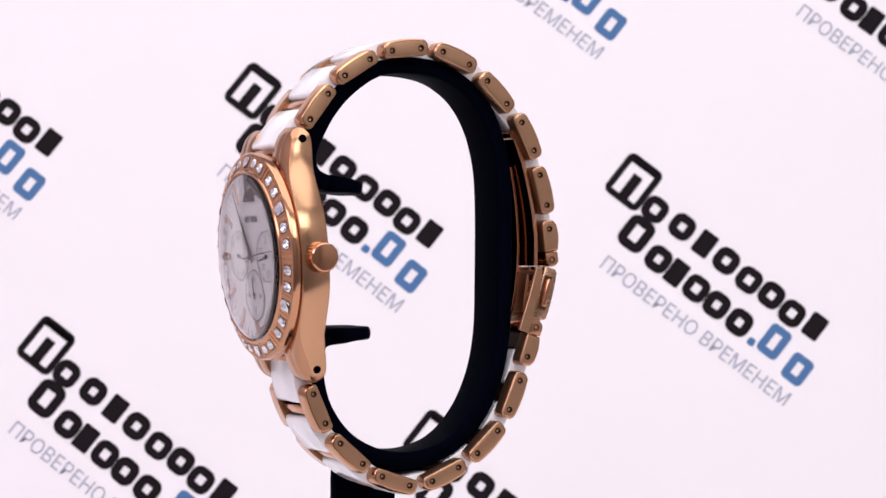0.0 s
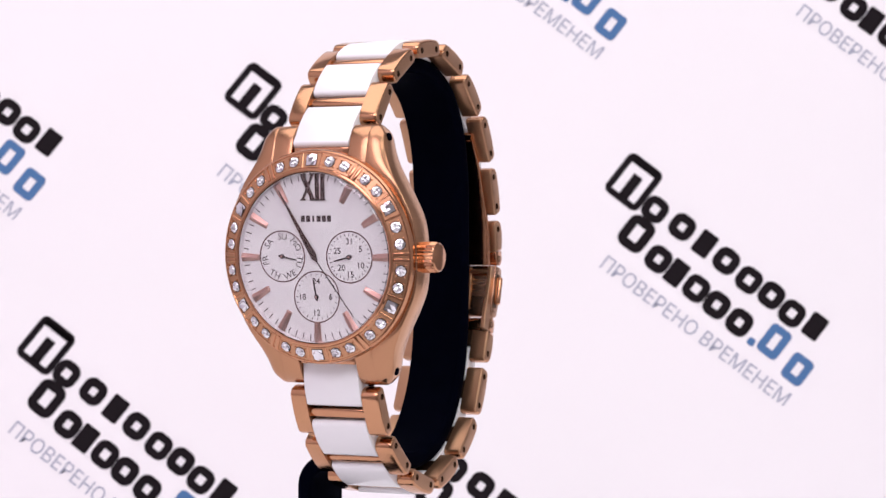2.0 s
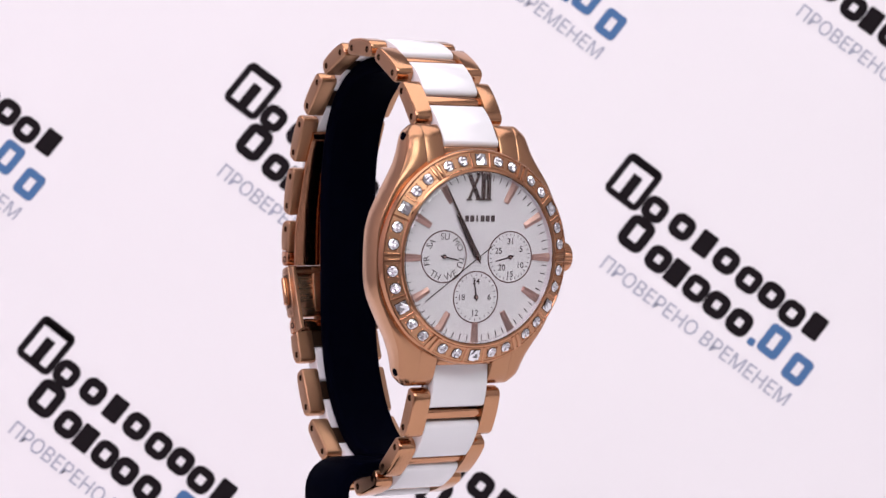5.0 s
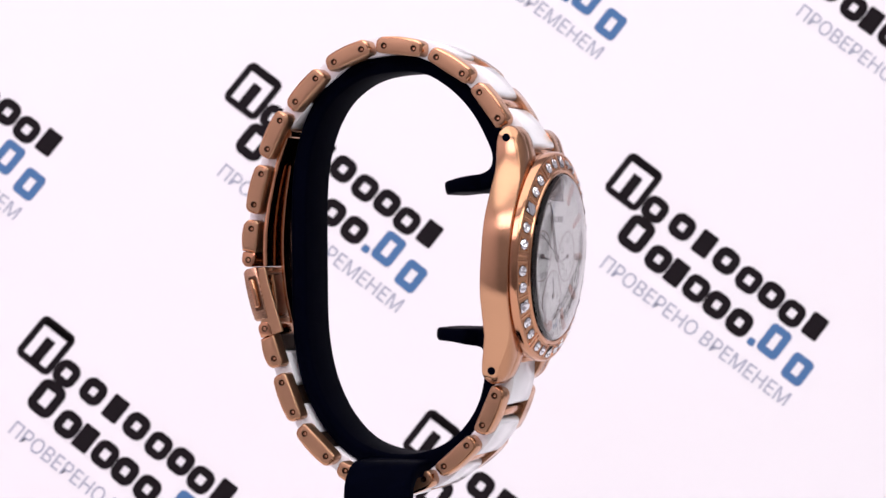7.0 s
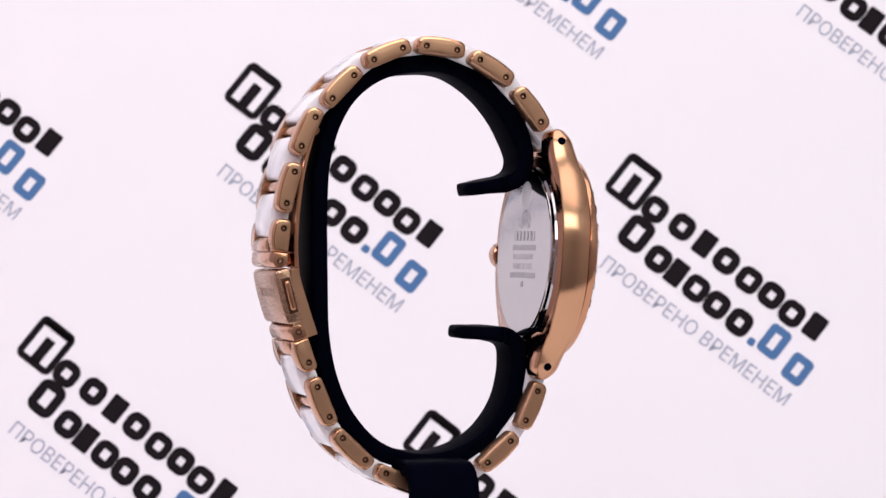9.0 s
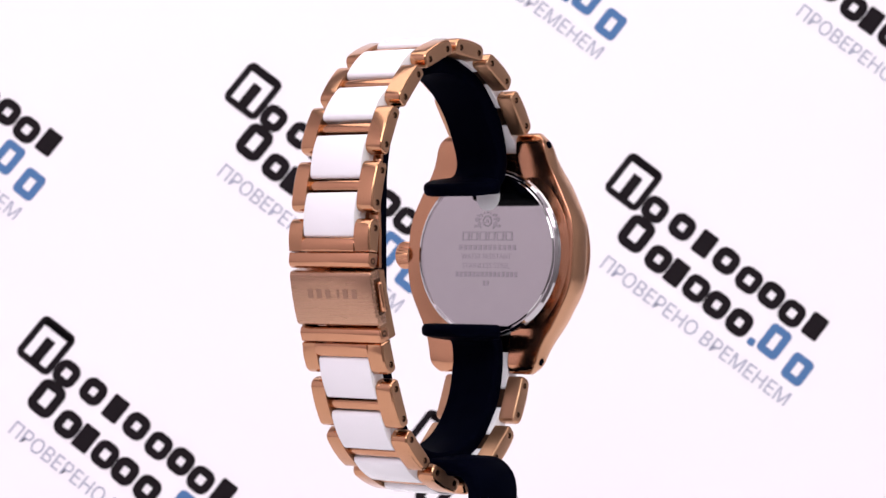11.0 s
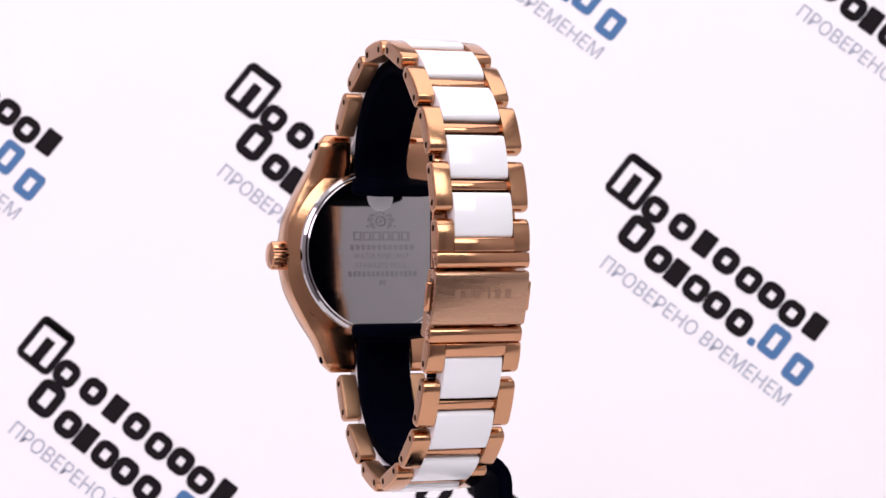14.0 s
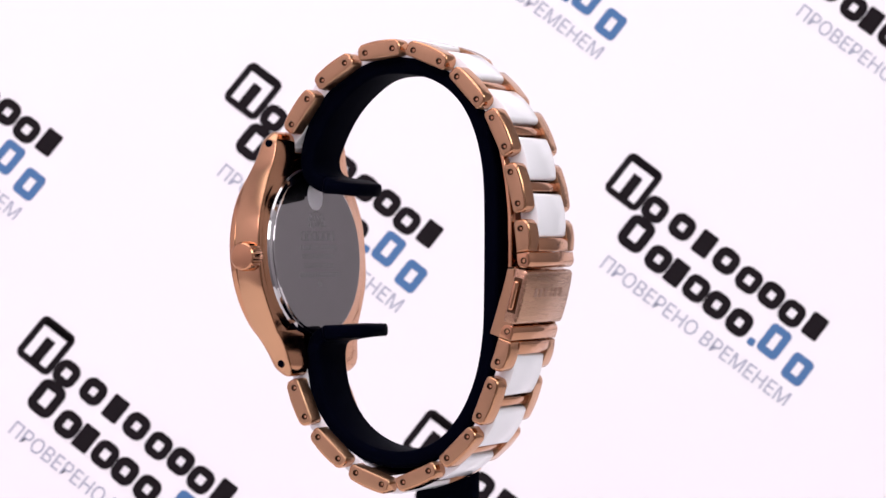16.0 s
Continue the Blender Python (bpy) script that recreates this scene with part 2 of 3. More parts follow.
def backdrop():
    sheet = bmesh.new()
    # sheet that leans back behind the watch and curves forward onto the table
    tl = math.tan(radians(LEAN))
    foot = YB - tl * (Z0 / MM - 30)
    prof = [(YB + tl * (z - Z0 / MM), z) for z in (440.0, 300.0, 160.0, 30.0)]
    prof += [(foot - 5 - 24 * math.sin(radians(a)), 2.5 + 25 * (1 - math.sin(radians(a))) ** 1.6) for a in (10, 25, 40, 55, 70, 90)] + [(foot - 60, 2.5)]
    a = [[sheet.verts.new((x, y, z)) for y, z in prof] for x in (-245, 245)]
    b = [[sheet.verts.new((x, y + 0.5, z - 0.5)) for y, z in prof] for x in (-245, 245)]
    for k in range(len(prof) - 1):
        sheet.faces.new((a[0][k], a[1][k], a[1][k + 1], a[0][k + 1]))
        sheet.faces.new((b[0][k], b[0][k + 1], b[1][k + 1], b[1][k]))
        sheet.faces.new((a[0][k], a[0][k + 1], b[0][k + 1], b[0][k]))
        sheet.faces.new((a[1][k], b[1][k], b[1][k + 1], a[1][k + 1]))
    for k in (0, -1):
        sheet.faces.new((a[0][k], b[0][k], b[1][k], a[1][k]))
    board = tagged(part("backdrop", sheet, PAPER), "white paper backdrop printed with slanted black and blue marks", "backdrop", kind="structure")

    # one printed mark, in units of the print, about its icon's middle; x along the line, y up
    def rel(px, py):
        q = (on_board(px, py) - on_board(1122, 322)) / BS
        return q.x * CA - q.y * SA, q.x * SA + q.y * CA
    icon, bold, blue = bmesh.new(), bmesh.new(), bmesh.new()
    ring_block(icon, 0, -1.5, 73.5, 87, 12, 13)
    ring_block(icon, 1, 31, 58, 10, 0, 2)
    ring_block(icon, 1, -12, 19, 48, 0, 1.5)
    row1 = ((1159, 372, 12), (1207, 403, 13), (1247, 433, 0), (1285, 463, 13), (1325, 497, 12), (1365, 524, 13), (1401, 556, 12), (1442, 579, 0))
    for px, py, hole in row1:
        x, y = rel(px, py)
        ring_block(bold, x, y, 45 if hole else 32, 46, hole + 3 if hole else 0, 17 if hole else 4)
    row2 = ((1126, 415, 14, 60), (1165, 460, 13, 43), (1197, 484, 0, 43), (1232, 512, 12, 43), (1268, 541, 13, 43), (1308, 572, 13, 43))
    for px, py, hole, h in row2:
        x, y = rel(px, py)
        ring_block(bold, x, y, (52 if h > 50 else 45) if hole else 32, h + 4, hole + 3 if hole else 0, 17 if hole else 4)
    for px, py, w, h, hole in ((1329, 606, 14, 14, 0), (1370, 606, 42, 58, 14), (1411, 655, 42, 52, 14)):
        x, y = rel(px, py)
        ring_block(blue, x, y, w, h, hole, 4 if not hole else 9)
    slogan = written("\u041f\u0420\u041e\u0412\u0415\u0420\u0415\u041d\u041e \u0412\u0420\u0415\u041c\u0415\u041d\u0415\u041c", 27.5, 402)
    sx, sy = rel(1226, 583)
    bmesh.ops.translate(slogan, verts=slogan.verts, vec=(sx + 5, sy, 0))
    meshes = []
    for name, bm, mat in (("printed_emblem", icon, PRINT_BLACK), ("printed_word_mark", bold, PRINT_BLACK),
                          ("printed_site_mark", blue, PRINT_BLUE), ("printed_slogan", slogan, PRINT_GREY)):
        bmesh.ops.scale(bm, verts=bm.verts, vec=(BS, BS, 1))
        meshes.append((name, mesh_of(name, bm, mat)))
    for i in range(-4, 5):
        for j in range(-3, 4):
            x, y = 51.15 + 102.13 * i - 53.88 * j, 17.64 - 24.92 * i - 69.03 * j
            if not (-250 < x < 250 and -95 < y < 160):
                continue
            m = BOARD @ Matrix.Translation((x, y, 0.12)) @ pose(0, 0, 0, 0, 0, -TILT)
            for name, me in meshes:
                part(name, me, None, board, at=mmat(m))


# ---------- display stand ----------
WX = -3.05      # watch's middle to the side of the turning axis


def display_stand():
    stand = tagged(new("watch_display_stand"), "glossy black plastic C-shaped watch holder with a bent side arm", "display stand")
    stand.location = (0, 0, Z0)
    line = spline([(-9.5, 11.0), (-13.3, 11.6), (-17.5, 12.3), (-20.0, 13.8), (-20.9, 16.6), (-20.0, 20.4), (-17.2, 25.9), (-13.0, 30.3),
                   (-7.1, 33.6), (-0.8, 34.2), (6.4, 33.0), (12.2, 29.4), (15.9, 24.2), (18.1, 17.5), (18.9, 9.5), (18.9, -6.0),
                   (18.5, -16.5), (16.6, -25.0), (12.9, -32.0), (7.5, -37.0), (0.2, -39.2), (-7.2, -38.4), (-13.4, -35.0),
                   (-17.7, -29.3), (-19.4, -23.0), (-19.3, -18.5), (-17.4, -16.3), (-13.2, -15.6), (-7.5, -15.4)], 14)

    def wide(t):
        e = min(t, 1 - t)
        if e < 0.05:
            return 16.5 * math.sqrt(max(0.03, 1 - (1 - e / 0.05) ** 2.6))
        q = max(0.0, min(1.0, (e - 0.26) / 0.14))
        return 10.4 + 6.1 * max(0.0, 1 - (e - 0.05) / 0.018) + 0.7 * q * q * (3 - 2 * q)

    def thick(t):
        e = min(t, 1 - t)
        tip = math.sqrt(max(0.02, 1 - (1 - min(1.0, e / 0.010)) ** 2))
        shoulder = max(0.0, 1 - abs(t - 0.225) / 0.09)
        return 2.4 * tip + 0.7 * max(0.0, min(1.0, (e - 0.03) / 0.03)) + 1.1 * shoulder * shoulder * (3 - 2 * shoulder)
    bm = bmesh.new()
    strip(bm, line, thick, wide, WX + 0.5, 0.9)
    part("cuff", bm, BLACK, stand)
    # arm: leaves the cuff's lowest point sideways and bends down to the foot
    path = [Vector((-6.0, -39.9)), Vector((-13.6, -39.9))] + [Vector((-13.6 + 4.4 * math.cos(radians(a)), -44.3 + 4.4 * math.sin(radians(a)))) for a in range(100, 181, 16)]
    path += [Vector((-18.0, -50)), Vector((-18.0, -80)), Vector((-18.0, -111.0))]
    bm = bmesh.new()
    strip(bm, path, 2.9, 12.9, -1.5, 0.8)
    bmesh.ops.transform(bm, matrix=Matrix(((0, 1, 0, 0), (1, 0, 0, 0), (0, 0, 1, 0), (0, 0, 0, 1))), verts=bm.verts)
    part("arm", bm, BLACK, stand)
    bm = bmesh.new()
    box(bm, (-22, 16), (-22, 19), (-115, -111.2), 1.2)
    part("foot_plate", bm, BLACK, stand)
    return stand


# ---------- wristwatch ----------
TIP = 3.82   # the dial leans forward by this much
CASE = Matrix(((1, 0, 0, WX), (0, -math.sin(radians(TIP)), -math.cos(radians(TIP)), -30.0),
               (0, math.cos(radians(TIP)), -math.sin(radians(TIP)), -1.37), (0, 0, 0, 1)))


TOP = CASE @ Matrix.Translation((0, 0, 0.45))   # bezel, dial and glass


def clock(deg, r):
    """A place on the dial: degrees clockwise from twelve, and the radius."""
    return r * math.sin(radians(deg)), r * math.cos(radians(deg))


def link_outline(l0, l1, square=False):
    """The side of a bracelet link in (along, outward) from -l0 to l1, arched outside, with rounded ends; the far end may be cut square."""
    r, q, n = 1.25, 0.85, 8
    mid, half = (l1 - l0) / 2, (l1 + l0) / 2 - 0.4
    def crown(x):
        return 1.66 + 0.40 * (1 - ((x - mid) / half) ** 2)
    if square:
        top = [(l1, 0.1), (l1, 1.35), (l1 - 0.12, crown(l1 - 0.4) - 0.02)]
        bot = [(l1 - 0.1, -1.25), (l1, -1.1)]
    else:
        top = [(l1 - r + r * math.sin(radians(a)), 0.5 + r * math.cos(radians(a))) for a in (90, 68, 46, 24)]
        bot = [(l1 - q + q * math.sin(radians(a)), -0.40 - q * math.cos(radians(a))) for a in (0, 30, 60, 90)]
    a, b = l1 - (0.5 if square else r * 0.75), -l0 + r * 0.75
    top += [(a + (b - a) * k / n, crown(a + (b - a) * k / n)) for k in range(n + 1)]
    top += [(-l0 + r - r * math.sin(radians(a)), 0.5 + r * math.cos(radians(a))) for a in (24, 46, 68, 90)]
    return top + [(-l0 + q - q * math.cos(radians(a)), -0.40 - q * math.sin(radians(a))) for a in (0, 30, 60, 90)] + bot


def inset(pts, d):
    """A convex outline drawn in by d along its corners' normals."""
    n, c = len(pts), Vector((sum(p[0] for p in pts) / len(pts), sum(p[1] for p in pts) / len(pts)))
    out = []
    for i in range(n):
        p, a, b = Vector(pts[i]), Vector(pts[i - 1]), Vector(pts[(i + 1) % n])
        e = ((p - a).normalized() + (b - p).normalized()).normalized()
        s = Vector((-e.y, e.x))
        out.append(p + s * d * (1 if s.dot(c - p) > 0 else -1))
    return out


def side_plate(bm, outline, x_in, x_out, holes, sign):
    """One side of a link with a rounded rim and pin holes in its outer face; built along x."""
    n = len(outline)
    rings = [[bm.verts.new((sign * x, p[0], p[1])) for p in inset(outline, d)]
             for x, d in ((x_in, 0.0), (x_in + 0.02, 0.0), (x_out - 0.55, 0.0), (x_out - 0.24, 0.08), (x_out - 0.07, 0.25), (x_out, 0.5))]
    for A, B in zip(rings, rings[1:]):
        for i in range(n):
            inner = outline[i][1] < -0.3 and outline[(i + 1) % n][1] < -0.3
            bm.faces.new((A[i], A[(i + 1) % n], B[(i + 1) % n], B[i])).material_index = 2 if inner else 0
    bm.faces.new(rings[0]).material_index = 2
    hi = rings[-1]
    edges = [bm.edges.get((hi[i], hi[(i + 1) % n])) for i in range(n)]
    # pin holes; their shade is put into the dark gold colour
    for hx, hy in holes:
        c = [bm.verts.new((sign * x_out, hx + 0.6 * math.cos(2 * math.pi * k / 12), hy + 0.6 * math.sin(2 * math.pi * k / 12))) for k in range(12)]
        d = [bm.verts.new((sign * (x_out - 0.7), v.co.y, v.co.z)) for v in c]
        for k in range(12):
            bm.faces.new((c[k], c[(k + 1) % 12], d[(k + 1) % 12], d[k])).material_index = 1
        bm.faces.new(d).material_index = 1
        edges += [bm.edges.get((c[k], c[(k + 1) % 12])) for k in range(12)]
    for f in bmesh.ops.triangle_fill(bm, use_beauty=True, edges=edges)["geom"]:
        if isinstance(f, bmesh.types.BMFace):
            f.material_index = 2


SEP, HALF, INNER = 5.85, 9.0, 5.72


def bar_mesh(bar, back, rise=0.0):
    """The bar that joins a link's two sides, on a thin plate added as the gaps' shade."""
    bm = bmesh.new()
    b0, b1 = bar
    n = 6
    pts = [(b0, -0.4), (b1, -0.4)] + [(b1 + (b0 - b1) * k / n, 1.42 + rise + 0.18 * (1 - (2 * k / n - 1) ** 2)) for k in range(n + 1)]
    prism(bm, pts, (-INNER - 0.1, INNER + 0.1), 0, 0.15, 2)
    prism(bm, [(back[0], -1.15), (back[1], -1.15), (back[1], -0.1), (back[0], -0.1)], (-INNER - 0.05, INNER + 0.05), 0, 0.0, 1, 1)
    return mesh_of("bracelet_link", bm, [GOLD, GOLD_SHADED])


def side_meshes(end=False):
    out = []
    for s in (1, -1):
        bm = bmesh.new()
        if end:
            side_plate(bm, link_outline(SEP / 2 + 1.68, 1.42, True), INNER, HALF, ((-SEP / 2, 0.1),), s)
        else:
            side_plate(bm, link_outline(SEP / 2 + 1.68, SEP / 2 + 1.68), INNER, HALF, ((-SEP / 2, 0.1), (SEP / 2, 0.1)), s)
        out.append(mesh_of("side_plate", bm, [GOLD_LINK, GOLD_SHADED, GOLD_SATIN], 28))
    return out


def knuckle_mesh():
    """The hinge knuckle between an end link and the clasp: a rounded lug over the whole width."""
    bm = bmesh.new()
    c = SEP / 2
    pts = [(c + 1.32 * math.cos(radians(a)), 0.12 + 1.32 * math.sin(radians(a))) for a in range(-90, 91, 18)]
    pts += [(1.62, 1.40), (1.5, 1.25), (1.5, -1.05), (1.62, -1.2)]
    prism(bm, pts, (-HALF + 0.12, HALF - 0.12), 0, 0.14, 2)
    # flat dark discs painted as the shade round the hinge pins
    for s in (1, -1):
        x = s * (HALF - 0.11)
        prism(bm, [(c + 0.62 * math.cos(radians(a)), 0.1 + 0.62 * math.sin(radians(a))) for a in range(0, 360, 30)], (x - 0.05, x + 0.02), 0, slot=1)
    return mesh_of("hinge_knuckle", bm, [GOLD, GOLD_SHADED])


def pin_mesh():
    bm = bmesh.new()
    revolve(bm, [(0, -0.32), (0.36, -0.32), (0.36, 0.28), (0.28, 0.36), (0.1, 0.36), (0, 0.3)], 14)
    return mesh_of("link_pin", bm, GOLD)


def ceramic_mesh(reach=0.0):
    bm = bmesh.new()
    L = 4.1
    pts = [(-L + 0.5, -0.6), (-L + 1.2, -1.3), (L - 1.2, -1.3), (L - 0.5, -0.6), (L, 0.9), (L - 0.12, 1.42)]
    pts += [(L - 0.5 - (2 * L - 1.0) * k / 10, 1.78 + 0.45 * (1 - (2 * k / 10 - 1) ** 2)) for k in range(11)] + [(-L + 0.12, 1.42), (-L, 0.9)]
    pts = [(a - reach if a < -3 else a, b) for a, b in pts]
    prism(bm, pts, (-5.62, 5.62), 0, 0.2, 2)
    return mesh_of("ceramic_link", bm, CERAMIC, 30)


UP = [(-22.03, 23.51), (-18.51, 28.22), (-15.23, 31.62), (-10.22, 34.74), (-5.85, 36.42), (-0.03, 37.06), (4.40, 36.55), (9.88, 34.34),
      (13.57, 31.42), (17.60, 27.22), (20.74, 23.82), (23.32, 18.56), (24.59, 13.93), (26.04, 8.31), (26.59, 3.73), (27.21, -1.94)]
DOWN = [(-21.40, -26.20), (-19.06, -31.57), (-16.10, -35.29), (-11.71, -39.13), (-7.94, -41.60), (-2.19, -43.55), (2.39, -42.83), (7.48, -40.61),
        (11.50, -38.02), (15.70, -34.02), (18.15, -30.10), (20.36, -24.74), (21.96, -20.25), (23.85, -14.78)]
LUG_UP, LUG_DOWN = (-24.95, 19.98), (-22.19, -21.61)


def along(a, b, x=WX):
    """A frame whose y runs from a to b, given as (y, z), z outward from the bracelet's loop."""
    a, b = Vector(a), Vector(b)
    t = (b - a).normalized()
    o = Vector((-t[1], t[0]))
    mid = (a + b) / 2
    if o.dot(mid - Vector((0, -2))) < 0:
        o = -o
    return Matrix(((1, 0, 0, x), (0, t[0], o[0], mid[0]), (0, t[1], o[1], mid[1]), (0, 0, 0, 1)))


def bracelet(watch):
    plain, sides, pin = bar_mesh((-0.85, 0.85), (-1.75, 1.75)), side_meshes(), pin_mesh()
    end, end_sides, knuckle = bar_mesh((-1.05, 1.38), (-1.6, 1.3), 0.42), side_meshes(True), knuckle_mesh()
    white, white_first = ceramic_mesh(), ceramic_mesh(1.2)
    for chain, lug in ((UP, LUG_UP), (DOWN, LUG_DOWN)):
        pts = [lug] + chain
        for k in range(0, len(pts) - 1, 2):
            part("ceramic_link", white if k else white_first, None, watch, "glossy white ceramic centre link", mmat(along(pts[k], pts[k + 1])))
            last = k + 3 >= len(pts)
            link = part("bracelet_link", end if last else plain, None, watch, "", mmat(along(pts[k + 1], pts[k + 2])))
            if last:
                part("hinge_knuckle", knuckle, None, link)
            for sign, me in zip((1, -1), end_sides if last else sides):
                part("side_plate", me, None, link)
                for sp in (-SEP / 2, SEP / 2):
                    sink = 0.62 if sp < 0 or not last else 0.40
                    part("link_pin", pin, None, link, "", mmat(Matrix.Translation((sign * (HALF - sink), sp, 0.1)) @ pose(0, 0, 0, 0, sign * 90, 0)))
    # clasp cover between the two end links
    m = along(UP[-1], DOWN[-1])
    bm = bmesh.new()
    L = 5.0
    prism(bm, [(-L, -1.1), (L, -1.1), (L, 1.2), (L - 0.5, 1.7)] + [(L - 0.5 - (2 * L - 1) * k / 6, 1.7 + 0.25 * (1 - (k / 3 - 1) ** 2)) for k in range(1, 6)]
          + [(-L + 0.5, 1.7), (-L, 1.2)], (-9.05, 9.05), 0, 0.3, 2)
    cover = part("clasp_cover", bm, GOLD_BRUSHED, watch, "brushed rose gold folding clasp cover", mmat(m))
    for s in (1, -1):
        bm = bmesh.new()
        box(bm, (s * 9.1 - 1.0, s * 9.1 + 1.0), (-2.9, 2.6), (-0.42, 0.62), 0.4, 3)
        part("clasp_button", bm, GOLD, cover)
        # thin dark slab painted as the shade in the button's slot
        bm = bmesh.new()
        box(bm, (s * 9.06 - 0.03, s * 9.06 + 0.03), (-3.4, 3.1), (-0.75, 0.9))
        part("button_slot_shade", bm, GOLD_SHADED, cover)
    for k in range(6):
        w = 1.1 if k != 2 else 0.5
        bm = bmesh.new()
        box(bm, (-5.6 + 1.95 * k, -5.6 + 1.95 * k + w), (-1.9, -0.2), (1.90, 1.965))
        part("engraved_bar", bm, GOLD_ETCH, cover)
    # folding blades: a wide thin one from the upper hinge, a walled channel under the cover, and a narrow one inside
    bm = bmesh.new()
    strip(bm, spline([(20.4, 21.6), (22.3, 15.5), (23.7, 8.0), (24.2, 2.0), (24.2, -3.2)]), 0.8, lambda t: 13.0 + 3.6 * min(1.0, t * 1.4), WX, 0.2)
    part("clasp_blade", bm, GOLD, watch, "wide curved rose gold clasp blade")
    bm = bmesh.new()
    inner = spline([(24.0, -3.4), (23.2, -6.5), (21.9, -10.6), (20.4, -15.2)], 5)
    strip(bm, spline([(24.9, -3.6), (24.3, -7.0), (23.8, -11.0), (23.6, -15.0)], 5), 0.6, 8.6, WX, 0.2)
    for y, z in ((24.6, -4.4), (23.6, -14.6)):      # cross rods that hold the walls
        prism(bm, [(y + 0.42 * math.cos(radians(a)), z + 0.42 * math.sin(radians(a))) for a in range(0, 360, 30)], (WX - 8.3, WX + 8.3), 0)
    for s in (1, -1):
        wall = [(p[0], p[1]) for p in inner] + [(23.0, -16.1), (24.6, -15.6), (24.9, -14.4), (24.6, -11.0), (25.1, -6.6), (25.4, -3.5)]
        prism(bm, wall, (WX + s * 8.45 - 0.42, WX + s * 8.45 + 0.42), 0, 0.12, 1)
    part("clasp_channel", bm, GOLD_SATIN, watch, "walled rose gold blade under the clasp cover")
    bm = bmesh.new()
    strip(bm, spline([(21.3, 15.6), (22.4, 8.5), (22.9, 0.1), (22.2, -8.3), (20.9, -13.8)]), 0.7, 7.0, WX, 0.2)
    part("clasp_blade", bm, GOLD, watch, "narrow curved rose gold clasp blade")
    bm = bmesh.new()
    revolve(bm, [(0, -6.6), (0.9, -6.6), (0.9, 6.6), (0, 6.6)], 16)
    part("hinge_pin", bm, GOLD, watch, at=mmat(Matrix.Translation((WX, 20.4, 21.6)) @ pose(0, 0, 0, 0, 90, 0)))


